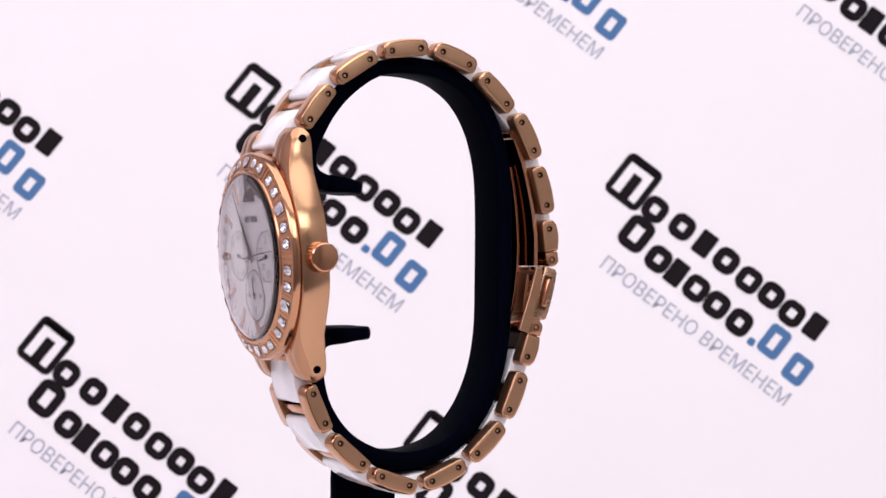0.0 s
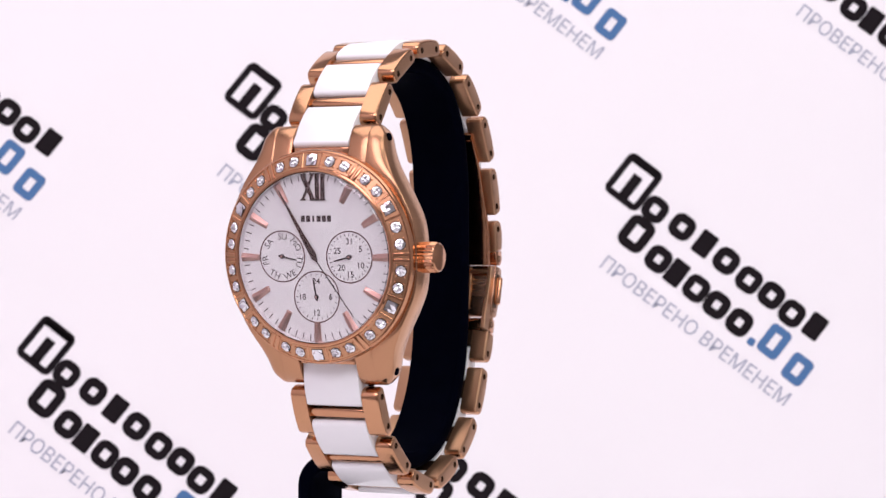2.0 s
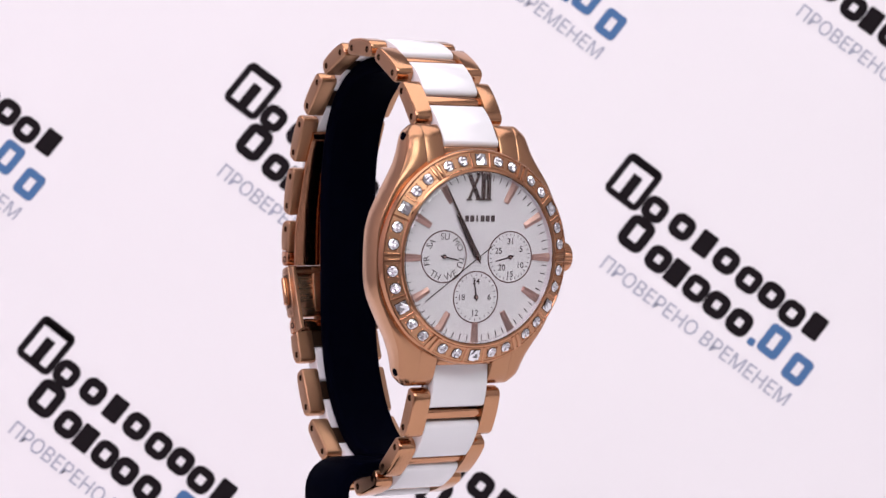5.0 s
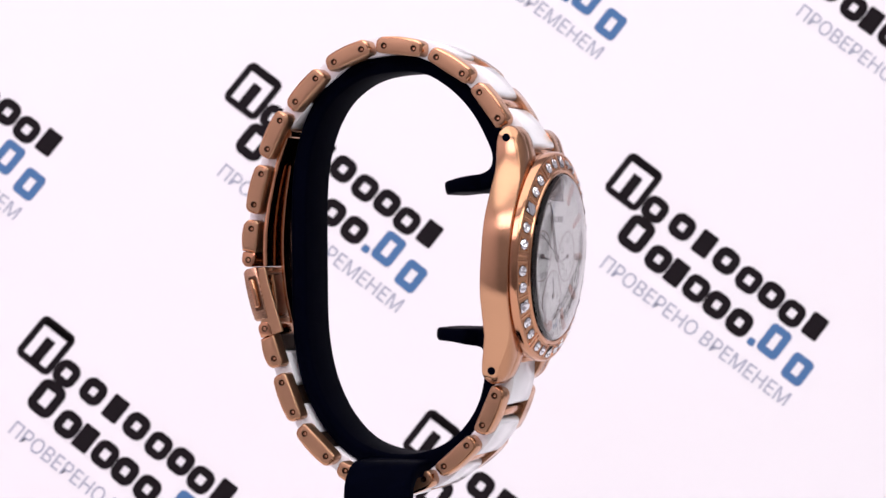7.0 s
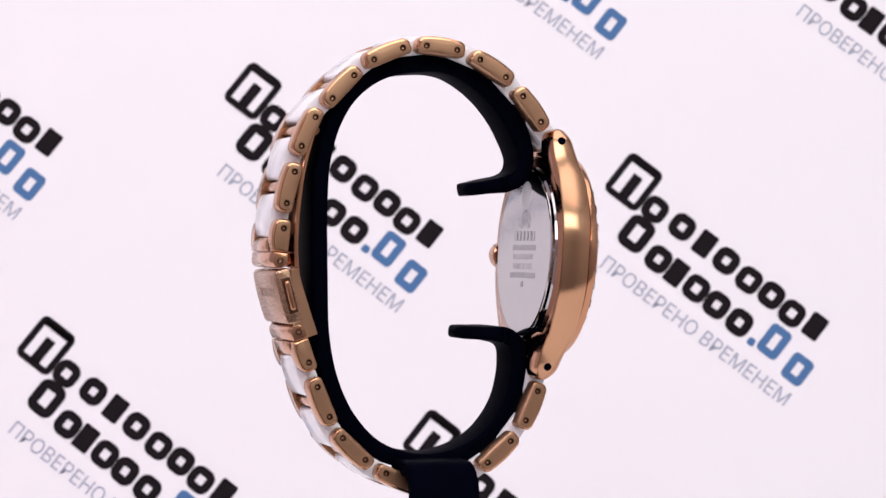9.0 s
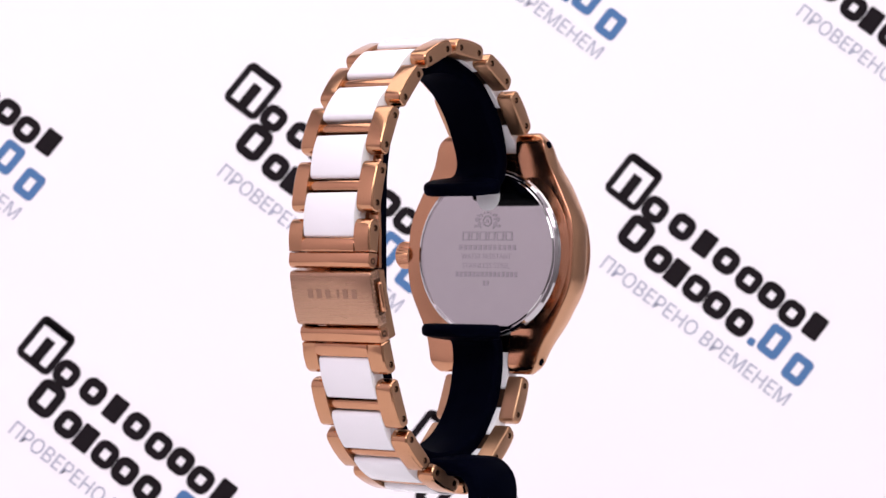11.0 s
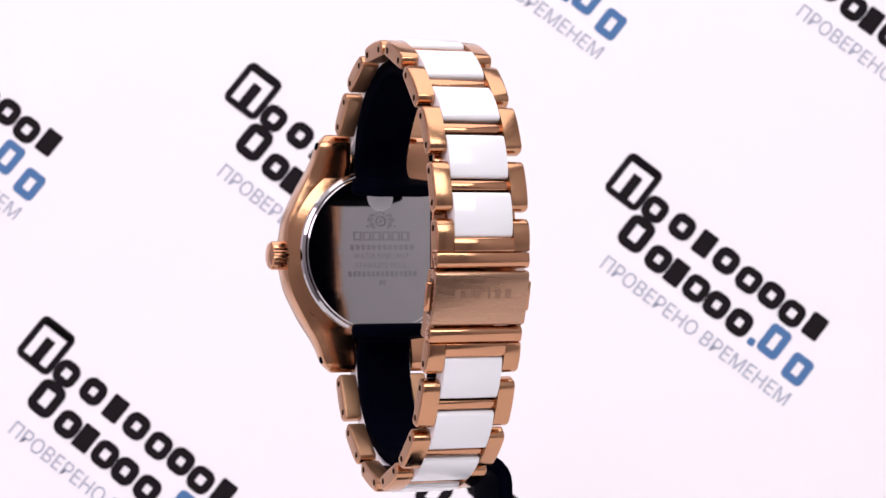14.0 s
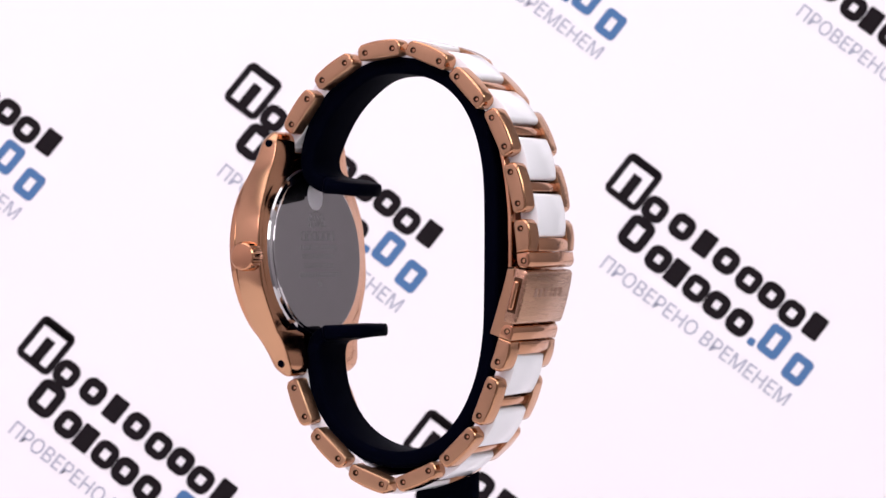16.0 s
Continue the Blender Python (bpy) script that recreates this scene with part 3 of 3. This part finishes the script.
def watch_case(watch):
    bm = bmesh.new()
    revolve(bm, [(0, -7.45), (18.3, -7.45), (18.5, -7.35), (18.6, -7.1), (18.6, -2.8), (18.3, -2.3), (17.5, -2.12), (0, -2.12)], 128)
    for sv in (1, -1):   # shelves behind the first ceramic links
        box(bm, (-5.6, 5.6), sorted((sv * 15.0, sv * 19.35)), (-7.2, -3.5), 0.3, 2)
    case = part("case", bm, GOLD, watch, "polished rose gold watch case with four lugs", mmat(CASE))
    # a flank on each side runs from lug to lug in one sweep
    knots = ((0, 19.2), (4, 19.1), (7, 18.5), (10, 17.1), (13.4, 15.3), (16.6, 13.55), (19, 12.72), (20.8, 12.38), (22.0, 11.9), (23.2, 10.9))
    def ease(a, b, x):
        t = max(0.0, min(1.0, (x - a) / (b - a)))
        return t * t * (3 - 2 * t)
    def outer(v):
        v = abs(v)
        for (a, p), (b, q) in zip(knots, knots[1:]):
            if v <= b:
                return p + (q - p) * (v - a) / (b - a)
        return knots[-1][1]
    steps = sorted({q * sgn for q in [0, 1.5, 3, 4.5, 6, 7.5, 9, 10.5, 12, 13.2, 14.4, 15.6, 16.8, 18, 19, 20, 20.8, 21.4, 21.9, 22.3, 22.6, 22.85, 23.05, 23.15] for sgn in (1, -1)})
    for su in (1, -1):
        bm = bmesh.new()
        rings = []
        for v in steps:
            a = abs(v)
            uo, ui = (outer(v) + outer(v - 0.8) + outer(v + 0.8)) / 3, 5.75 + 6.5 * (1 - ease(12.0, 14.5, a))
            tp = -2.08 - 0.031 * max(0, a - 13.0) ** 1.9 - 0.02 * max(0, a - 13.0)
            lo = -7.42 - 0.75 * ease(14, 20.5, a) - 0.2 * (v < -15)
            if a > 21.0:      # rounded ends of the lugs
                q = math.sqrt(max(0.0, 1 - ((a - 21.0) / 2.2) ** 2))
                c = (tp + lo) / 2
                tp, lo = c + (tp - c) * (0.12 + 0.88 * q), c + (lo - c) * (0.12 + 0.88 * q)
                uo -= 0.9 * (1 - q)
            d = (0.25 + 1.25 * ease(12, 20, a)) * min(1.0, (tp - lo) / 3.0)
            um = min(9.6, uo - 1.2)
            e = min(0.3, (tp - lo) * 0.2)
            c0 = um + 0.2 + (uo - e - um - 0.6) * (1 - ease(12, 19, a))
            turn = [(c0 + (uo - c0) * math.sin(radians(t)), tp - d + d * math.cos(radians(t))) for t in (90, 75, 60, 45, 30, 15, 0)]
            sec = [(ui + 0.2, lo), (uo - e, lo), (uo - e * 0.3, lo + e * 0.3), (uo, lo + e)] + turn + [
                   (um, tp + 0.02), (um - 0.18, tp - 0.06), (um - 0.3, tp), (ui + 0.35, tp), (ui + 0.08, tp - 0.1), (ui, tp - 0.35), (ui, lo + 0.2)]
            rings.append([bm.verts.new((su * x, v, w)) for x, w in sec])
        n = len(rings[0])
        for a, b in zip(rings, rings[1:]):
            for k in range(n):
                bm.faces.new((a[k], a[(k + 1) % n], b[(k + 1) % n], b[k])).material_index = 2 if k == 0 else int(k == 3)
        bm.faces.new(rings[0])
        bm.faces.new(rings[-1][::-1])
        part("case_flank", bm, [GOLD_LUG, GOLD_FLANK, GOLD], case, smooth=32)
    # black discs on the flanks, painted as the shade inside the pin holes
    for su in (1, -1):
        for sv in (1, -1):
            bm = bmesh.new()
            revolve(bm, [(0, -0.6), (0.72, -0.6), (0.72, 0.03), (0.68, 0.05), (0, 0.05)], 20)
            m = Matrix.Translation((su * (outer(20.84) + 0.05), sv * 20.84 + 0.12, -6.45)) @ pose(0, 0, 0, 0, 0, su * sv * 13) @ pose(0, 0, 0, 0, su * 90, 0)
            part("lug_hole_shade", bm, BLACK, case, "black disc as the shade of the lug's pin hole", mmat(m))
    # steel back
    bm = bmesh.new()
    revolve(bm, [(0, -9.75), (15.1, -9.75), (15.3, -9.6), (15.35, -9.45), (15.6, -9.45), (15.7, -9.5), (16.2, -9.2), (16.65, -8.6), (16.75, -8.2), (16.75, -7.3), (0, -7.3)], 160)
    back = part("case_back", bm, STEEL, case, "polished steel case back with etched marks", mmat(Matrix.Translation((0, 0, 1.4))), smooth=15)
    # crest as plain shapes: a ring between two blocks under a fan of rays
    bm = bmesh.new()
    for a in range(-75, 76, 25):
        box(bm, (-0.16, 0.16), (1.5, 2.15 - 0.25 * (a % 50 != 0)), (-9.79, -9.74), 0, 1, Matrix.Translation((0, 6.2, 0)) @ pose(0, 0, 0, 0, 0, a))
    for a in range(0, 360, 30):
        box(bm, (-0.3, 0.3), (0.75, 1.1), (-9.79, -9.74), 0, 1, Matrix.Translation((0, 6.2, 0)) @ pose(0, 0, 0, 0, 0, a))
    box(bm, (-0.3, 0.3), (5.85, 6.55), (-9.79, -9.74))
    for s in (1, -1):
        for x, y, w, h in ((1.85, 5.5, 0.9, 1.0), (2.35, 6.5, 1.0, 0.8), (2.0, 7.3, 0.7, 0.5), (2.8, 5.2, 0.5, 0.6), (1.45, 4.9, 0.4, 0.4)):
            box(bm, (s * x - w / 2, s * x + w / 2), (y - h / 2, y + h / 2), (-9.79, -9.74), 0.02, 1)
    part("etched_crest", bm, ETCH, back)
    for y, w, h, cells in ((3.3, 12.0, 1.8, 6), (1.1, 13.6, 1.05, 12), (-4.1, 14.6, 1.05, 15), (-5.8, 1.6, 1.0, 2)):
        bm = bmesh.new()
        for c in range(cells):
            x, wide = -w / 2 + w * c / cells, w / cells * 0.66
            z = (-9.79, -9.74)
            if h > 1.5:         # wide plain blocks, open in the middle
                box(bm, (x, x + 0.45), (y - h / 2, y + h / 2), z)
                box(bm, (x + wide + 0.1, x + wide + 0.45), (y - h / 2, y + h / 2), z)
                for q in (y - h / 2, y + h / 2 - 0.3):
                    box(bm, (x + 0.46, x + wide + 0.09), (q, q + 0.3), z)
            else:
                box(bm, (x, x + wide), (y - h / 2, y + h / 2), z)
        part("etched_line", bm, ETCH, back)
    for y, w, words in ((-0.6, 11.6, "WATER RESISTANT"), (-2.4, 11.0, "STAINLESS STEEL")):
        part("etched_words", written(words, 1.05, w), ETCH, back, "", mmat(Matrix.Translation((0, y, -9.77)) @ pose(0, 0, 0, 0, 180, 0)))
    bm = bmesh.new()
    revolve(bm, [(0, -9.80), (2.7, -9.80), (2.7, -9.74), (0, -9.74)], 40)
    part("round_sticker", bm, CERAMIC, back, "small round clear protective sticker", mmat(Matrix.Translation((0, 10.9, 0))))
    # crown
    bm = bmesh.new()
    n = 52
    prof = [(0, 0.75), (2.3, 0.75), (2.6, 0.95), (2.75, 1.1), (2.75, 3.5), (2.55, 3.9), (2.3, 4.1), (1.0, 4.32), (0, 4.36)]
    rings = []
    for r, h in prof:
        rings.append([bm.verts.new((0, 0, h))] if r == 0 else
                     [bm.verts.new(((r - (0.22 if (i % 2 and 1.05 < h < 3.6) else 0)) * math.cos(2 * math.pi * i / n), (r - (0.22 if (i % 2 and 1.05 < h < 3.6) else 0)) * math.sin(2 * math.pi * i / n), h)) for i in range(n)])
    for a, b in zip(rings, rings[1:]):
        for i in range(n):
            vs = list(dict.fromkeys([a[i % len(a)], a[(i + 1) % n % len(a)], b[(i + 1) % n % len(b)], b[i % len(b)]]))
            if len(vs) > 2:
                bm.faces.new(vs)
    revolve(bm, [(1.5, -0.6), (1.5, 1.3)], 24)
    part("crown", bm, GOLD, watch, "knurled rose gold winding crown", mmat(CASE @ Matrix.Translation((18.0, -0.3, -5.4)) @ pose(0, 0, 0, 0, 90, 0)), 25)


def bezel(watch):
    bm = bmesh.new()
    revolve(bm, [(15.15, -2.2), (15.15, 0.0), (15.3, 0.24), (15.6, 0.3), (15.85, 0.2), (16.0, -0.06), (18.5, -1.1), (18.6, -1.0), (18.85, -1.06),
                 (19.02, -1.3), (19.1, -1.6), (19.1, -2.3), (18.8, -2.72), (15.15, -2.72)], 144, True)
    for f in bm.faces:
        c = f.calc_center_median()
        if 16.1 < math.hypot(c.x, c.y) < 18.4 and c.z > -2:
            f.material_index = 1
    slope = math.degrees(math.atan2(1.04, 2.5))

    def seat(a):
        """The frame on the sloping ring at the clock angle a: y outward, z off the surface."""
        return pose(0, 0, 0, 0, 0, -a) @ Matrix.Translation((0, 17.25, -0.58)) @ pose(0, 0, 0, -slope, 0, 0)
    for k in range(6):
        for off in (-1.75, 1.75):          # paired ridges between the groups
            box(bm, (-0.36, 0.36), (-1.4, 1.5), (-0.5, 0.16), 0.12, 2, seat(30 + 60 * k + off))
        for off in (-6.3, 6.3):
            box(bm, (-0.2, 0.2), (-1.4, 1.42), (-0.5, 0.12), 0.07, 1, seat(60 * k + off))
        for off in (-12.1, 12.1, -22.2, 22.2):
            for dx in (-0.98, 0.98):       # beads that hold the stones
                for dy in (-0.8, 0.8):
                    bmesh.ops.create_icosphere(bm, subdivisions=1, radius=0.2, matrix=seat(60 * k + off) @ Matrix.Translation((dx, dy, 0.06)))
        for off in (0, -12.1, 12.1, -22.2, 22.2):   # sockets, coloured dark as the shade round the stones
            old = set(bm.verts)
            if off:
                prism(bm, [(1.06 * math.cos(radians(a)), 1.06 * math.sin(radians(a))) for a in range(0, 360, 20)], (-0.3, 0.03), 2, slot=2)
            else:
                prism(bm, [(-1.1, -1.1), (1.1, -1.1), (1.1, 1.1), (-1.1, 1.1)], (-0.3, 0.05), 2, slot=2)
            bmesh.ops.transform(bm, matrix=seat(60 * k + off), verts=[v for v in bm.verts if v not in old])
    ring = part("bezel", bm, [GOLD, GOLD_PANEL, GOLD_SHADED], watch, "rose gold bezel set with clear stones", mmat(TOP), 30)
    # round stones, and square ones between the pairs
    def gem(n, r, turn, twist=0.5):
        b = bmesh.new()
        rows = [(0, 0.08, 0.0, 0.0), (r * 0.46, 0.24, 0.09, 0.0), (r * 0.8, 0.16, -0.08, twist), (r, -0.02, 0.0, 0.0), (r, -0.35, 0.0, 0.0)]
        rings = []
        for rr, h, wave, o in rows:
            rings.append([b.verts.new((rr * math.cos(2 * math.pi * (i + o) / n + turn), rr * math.sin(2 * math.pi * (i + o) / n + turn), h + (wave if i % 2 else -wave))) for i in range(n)]
                         if rr else [b.verts.new((0, 0, h))])
        for A, B in zip(rings, rings[1:]):
            for i in range(n):
                if len(A) == 1:
                    b.faces.new((A[0], B[i], B[(i + 1) % n]))
                else:
                    b.faces.new((A[i], A[(i + 1) % n], B[i]))
                    b.faces.new((A[(i + 1) % n], B[(i + 1) % n], B[i]))
        return mesh_of("rhinestone", b, STONE, 5)
    rnd, sq = gem(8, 0.96, 0.0), gem(4, 1.36, math.pi / 4, 0.5)
    for k in range(6):
        for off in (0, -12.1, 12.1, -22.2, 22.2):
            m = seat(60 * k + off) @ Matrix.Translation((0, 0, 0.12))
            part("rhinestone", sq if off == 0 else rnd, None, ring, "square clear rhinestone" if off == 0 else "", mmat(m))


DIAL = -1.1


def dial(watch):
    W = DIAL
    bm = bmesh.new()
    revolve(bm, [(0, W - 0.6), (15.12, W - 0.6), (15.12, W), (0, W)], 96)
    face = part("dial", bm, PEARL, watch, "white mother-of-pearl dial with three sub-dials", mmat(TOP))
    def put(name, b, mat, x=0.0, y=0.0, z=0.0, turn=0.0, label=""):
        return part(name, b, mat, face, label, mmat(Matrix.Translation((x, y, W + z)) @ pose(0, 0, 0, 0, 0, -turn)))
    # hour markers
    bm = bmesh.new()
    lo = [bm.verts.new((x, y, -0.05)) for x, y in ((-0.52, -1.8), (0.52, -1.8), (0.78, 1.85), (-0.78, 1.85))]
    hi = [bm.verts.new((x, y, 0.16)) for x, y in ((-0.52, -1.8), (0.52, -1.8), (0.78, 1.85), (-0.78, 1.85))]
    ridge = [bm.verts.new((0, -1.62, 0.40)), bm.verts.new((0, 1.7, 0.42))]
    bm.faces.new(lo[::-1])
    for i in range(4):
        bm.faces.new((lo[i], lo[(i + 1) % 4], hi[(i + 1) % 4], hi[i]))
    bm.faces.new((hi[0], hi[1], ridge[0])), bm.faces.new((hi[2], hi[3], ridge[1]))
    bm.faces.new((hi[1], hi[2], ridge[1], ridge[0])), bm.faces.new((hi[3], hi[0], ridge[0], ridge[1]))
    me = mesh_of("hour_marker", bm, ROSE, 10)
    for h in range(1, 12):
        x, y = clock(30 * h, 12.9 if h not in (3, 9, 6) else 13.25)
        put("hour_marker", me, None, x, y, 0, 30 * h)
    # roman twelve from bars with serifs
    bm = bmesh.new()
    for x0, x1, w in ((-2.15, -0.15, 0.8), (-0.15, -2.15, 0.42)):
        prism(bm, [(x0 - w / 2, 2.1), (x0 + w / 2, 2.1), (x1 + w / 2, -2.1), (x1 - w / 2, -2.1)], (0, 0.28 if w > 0.5 else 0.26), 2)
    for x in (0.75, 1.85):
        box(bm, (x - 0.37, x + 0.37), (-2.1, 2.1), (0, 0.28))
    for y in (-2.15, 2.15):
        for a, b in ((-2.6, -1.55), (-0.7, 0.3), (0.3, 2.4)):
            box(bm, (a, b), (y - 0.13, y + 0.13), (0, 0.27))
    put("numeral_twelve", bm, HAND, 0.05, 12.35, 0.02, 0, "raised rose gold roman numeral twelve")
    # minute track
    bm = bmesh.new()
    for k in range(60):
        if k % 5:
            box(bm, (-0.09, 0.09), (13.6, 14.55), (0.0, 0.03), 0, 1, pose(0, 0, 0, 0, 0, -6 * k))
    tagged(put("minute_track", bm, INK, z=0.012), kind="stuff")
    # maker's mark as six plain blocks, with the fine line near six
    bm = bmesh.new()
    for k in range(6):
        w = 0.8 if k != 2 else 0.35
        x = -3.05 + 1.06 * k + (0.2 if k == 2 else 0)
        box(bm, (x, x + w), (-0.55, 0.55), (0, 0.03))
    put("maker_mark", bm, INK, 0.35, 6.85, 0.012)
    bm = bmesh.new()
    for k in range(26):
        a = 180 + (k - 12.5) * 1.7
        if abs(a - 180) > 4:
            box(bm, (-0.13, 0.13), (14.65, 14.85), (0, 0.02), 0, 1, pose(0, 0, 0, 0, 0, -a))
    put("fine_print", bm, INK, z=0.012)
    # sub-dials
    subs = (("day", -6.75, 0.15, 102), ("date", 6.8, 0.05, 256), ("hours", 0.0, -7.0, 350))
    for name, sx, sy, hand in subs:
        bm = bmesh.new()
        revolve(bm, [(4.42, -0.05), (4.42, 0.06), (4.64, 0.06), (4.64, -0.05)], 72, True)
        sub = put("sub_dial", bm, RIM, sx, sy, 0.0, 0, "round sub-dial with a dark outline")
        def add(nm, b, mat, x, y, z, turn=0.0):
            return part(nm, b, mat, sub, "", mmat(Matrix.Translation((x, y, z)) @ pose(0, 0, 0, 0, 0, -turn)))
        bm = bmesh.new()
        revolve(bm, [(0, -0.02), (4.42, -0.02), (4.42, 0.015), (0, 0.015)], 60)
        add("sub_dial_face", bm, PEARL, 0, 0, 0)
        if name == "day":
            for k, d in enumerate(("SU", "MO", "TU", "WE", "TH", "FR", "SA")):
                a = 360 * k / 7 + 2
                x, y = clock(a, 3.55)
                add("day_name", written(d, 1.15), INK, x, y, 0.03, a if k not in (3, 4) else a + 180)
        elif name == "date":
            for d, a, r in (("31", 0, 2.8), ("5", 58, 2.7), ("10", 122, 2.75), ("15", 176, 3.05), ("20", 221, 2.45), ("25", 295, 2.65)):
                x, y = clock(a, r)
                add("number", written(d, 1.1, None, 0.010), INK, x, y, 0.03)
        else:
            for k, d in enumerate(("24", "6", "12", "18")):
                x, y = clock(90 * k, 2.8)
                add("number", written(d, 1.1, None, 0.010), INK, x, y, 0.03)
        if name != "day":
            bm = bmesh.new()
            for k in range(31 if name == "date" else 24):
                box(bm, (-0.07, 0.07), (3.75, 4.15), (0.02, 0.035), 0, 1, pose(0, 0, 0, 0, 0, -360 * k / (31 if name == "date" else 24)))
            add("tick_track", bm, INK, 0, 0, 0.005)
        bm = bmesh.new()
        revolve(bm, [(0, 0.1), (0.42, 0.1), (0.42, 0.3), (0.25, 0.36), (0, 0.36)], 20)
        prism(bm, [(-0.15, -0.7), (0.15, -0.7), (0.1, 3.1), (-0.1, 3.1)], (0.2, 0.28), 2)
        add("sub_hand", bm, INK, 0, 0, 0, hand)
        bm = bmesh.new()
        revolve(bm, [(0, 0.34), (0.2, 0.34), (0.2, 0.39), (0, 0.4)], 16)
        add("hub_cap", bm, ROSE, 0, 0, 0)
    # main hands
    def hand(name, length, wide, tail, z, angle):
        b = bmesh.new()
        o = [(0, -tail), (wide / 2, 0.4), (wide * 0.36, length * 0.5), (0.1, length), (-0.1, length), (-wide * 0.36, length * 0.5), (-wide / 2, 0.4)]
        lo = [b.verts.new((x, y, 0)) for x, y in o]
        hi = [b.verts.new((0, -tail * 0.8, 0.12)), b.verts.new((0, length * 0.98, 0.12))]
        b.faces.new(lo[::-1])
        b.faces.new((lo[0], lo[1], hi[0])); b.faces.new((lo[1], lo[2], hi[0])); b.faces.new((lo[2], lo[3], hi[1], hi[0]))
        b.faces.new((lo[3], lo[4], hi[1])); b.faces.new((lo[4], lo[5], hi[0], hi[1])); b.faces.new((lo[5], lo[6], hi[0])); b.faces.new((lo[6], lo[0], hi[0]))
        return put(name, b, HAND, 0, 0, z, angle, "slim rose gold " + name.replace("_", " "))
    hand("hour_hand", 8.8, 1.3, 1.1, 0.36, 328.6)
    minute = hand("minute_hand", 13.7, 1.0, 1.4, 0.48, 330.5)
    bm = bmesh.new()
    box(bm, (-0.08, 0.08), (-3.4, 12.9), (-0.03, 0.03))
    revolve(bm, [(0, -0.06), (0.5, -0.06), (0.5, 0.12), (0.3, 0.2), (0, 0.2)], 24)
    second = put("second_hand", bm, HAND, 0, 0, 0.62, 186, "thin dark rose gold second hand")
    bm = bmesh.new()
    revolve(bm, [(14.75, -0.02), (15.1, 0.8), (15.14, 0.8), (15.14, -0.02)], 96, True)
    put("inner_flange", bm, FLANGE)
    # crystal
    bm = bmesh.new()
    revolve(bm, [(0, 0.62), (4, 0.6), (8, 0.5), (12, 0.26), (14.3, 0.02), (14.9, -0.06), (15.1, 0.0), (15.12, 0.3), (14.9, 0.5), (14.3, 0.74), (13.0, 0.94), (11, 1.12), (8, 1.28), (4, 1.38), (0, 1.42)], 128)
    glass = part("crystal", bm, CRYSTAL, watch, "clear thick domed watch glass", mmat(TOP), 20)
    glass.visible_shadow = False
    return second, minute


def wristwatch():
    watch = tagged(new("wristwatch"), "rose gold and white ceramic wristwatch on a black C-shaped stand", "wristwatch")
    watch.location = (0, 0, Z0)
    watch_case(watch)
    bezel(watch)
    second, minute = dial(watch)
    bracelet(watch)
    return watch, second, minute


room()
backdrop()
stand = display_stand()
watch, second, minute = wristwatch()


# ---------- what moves ----------
def motions():
    rows = [(k * 0.25, pose(0, 0, Z0, 0, 0, SPIN0 + SPIN * k * 0.25)) for k in range(65)]
    walk(watch, rows)
    walk(stand, rows)
    # the clip runs about five times as fast as the clock
    depth = (DIAL + 0.62) * MM
    walk(second, [(k * 0.5, pose(0, 0, depth, 0, 0, -(174 + 30 * (k * 0.5 - 3)))) for k in range(33)])
    depth = (DIAL + 0.48) * MM
    walk(minute, [(k * 1.0, pose(0, 0, depth, 0, 0, -(330.7 + 0.5 * (k - 3.5)))) for k in range(17)])


motions()
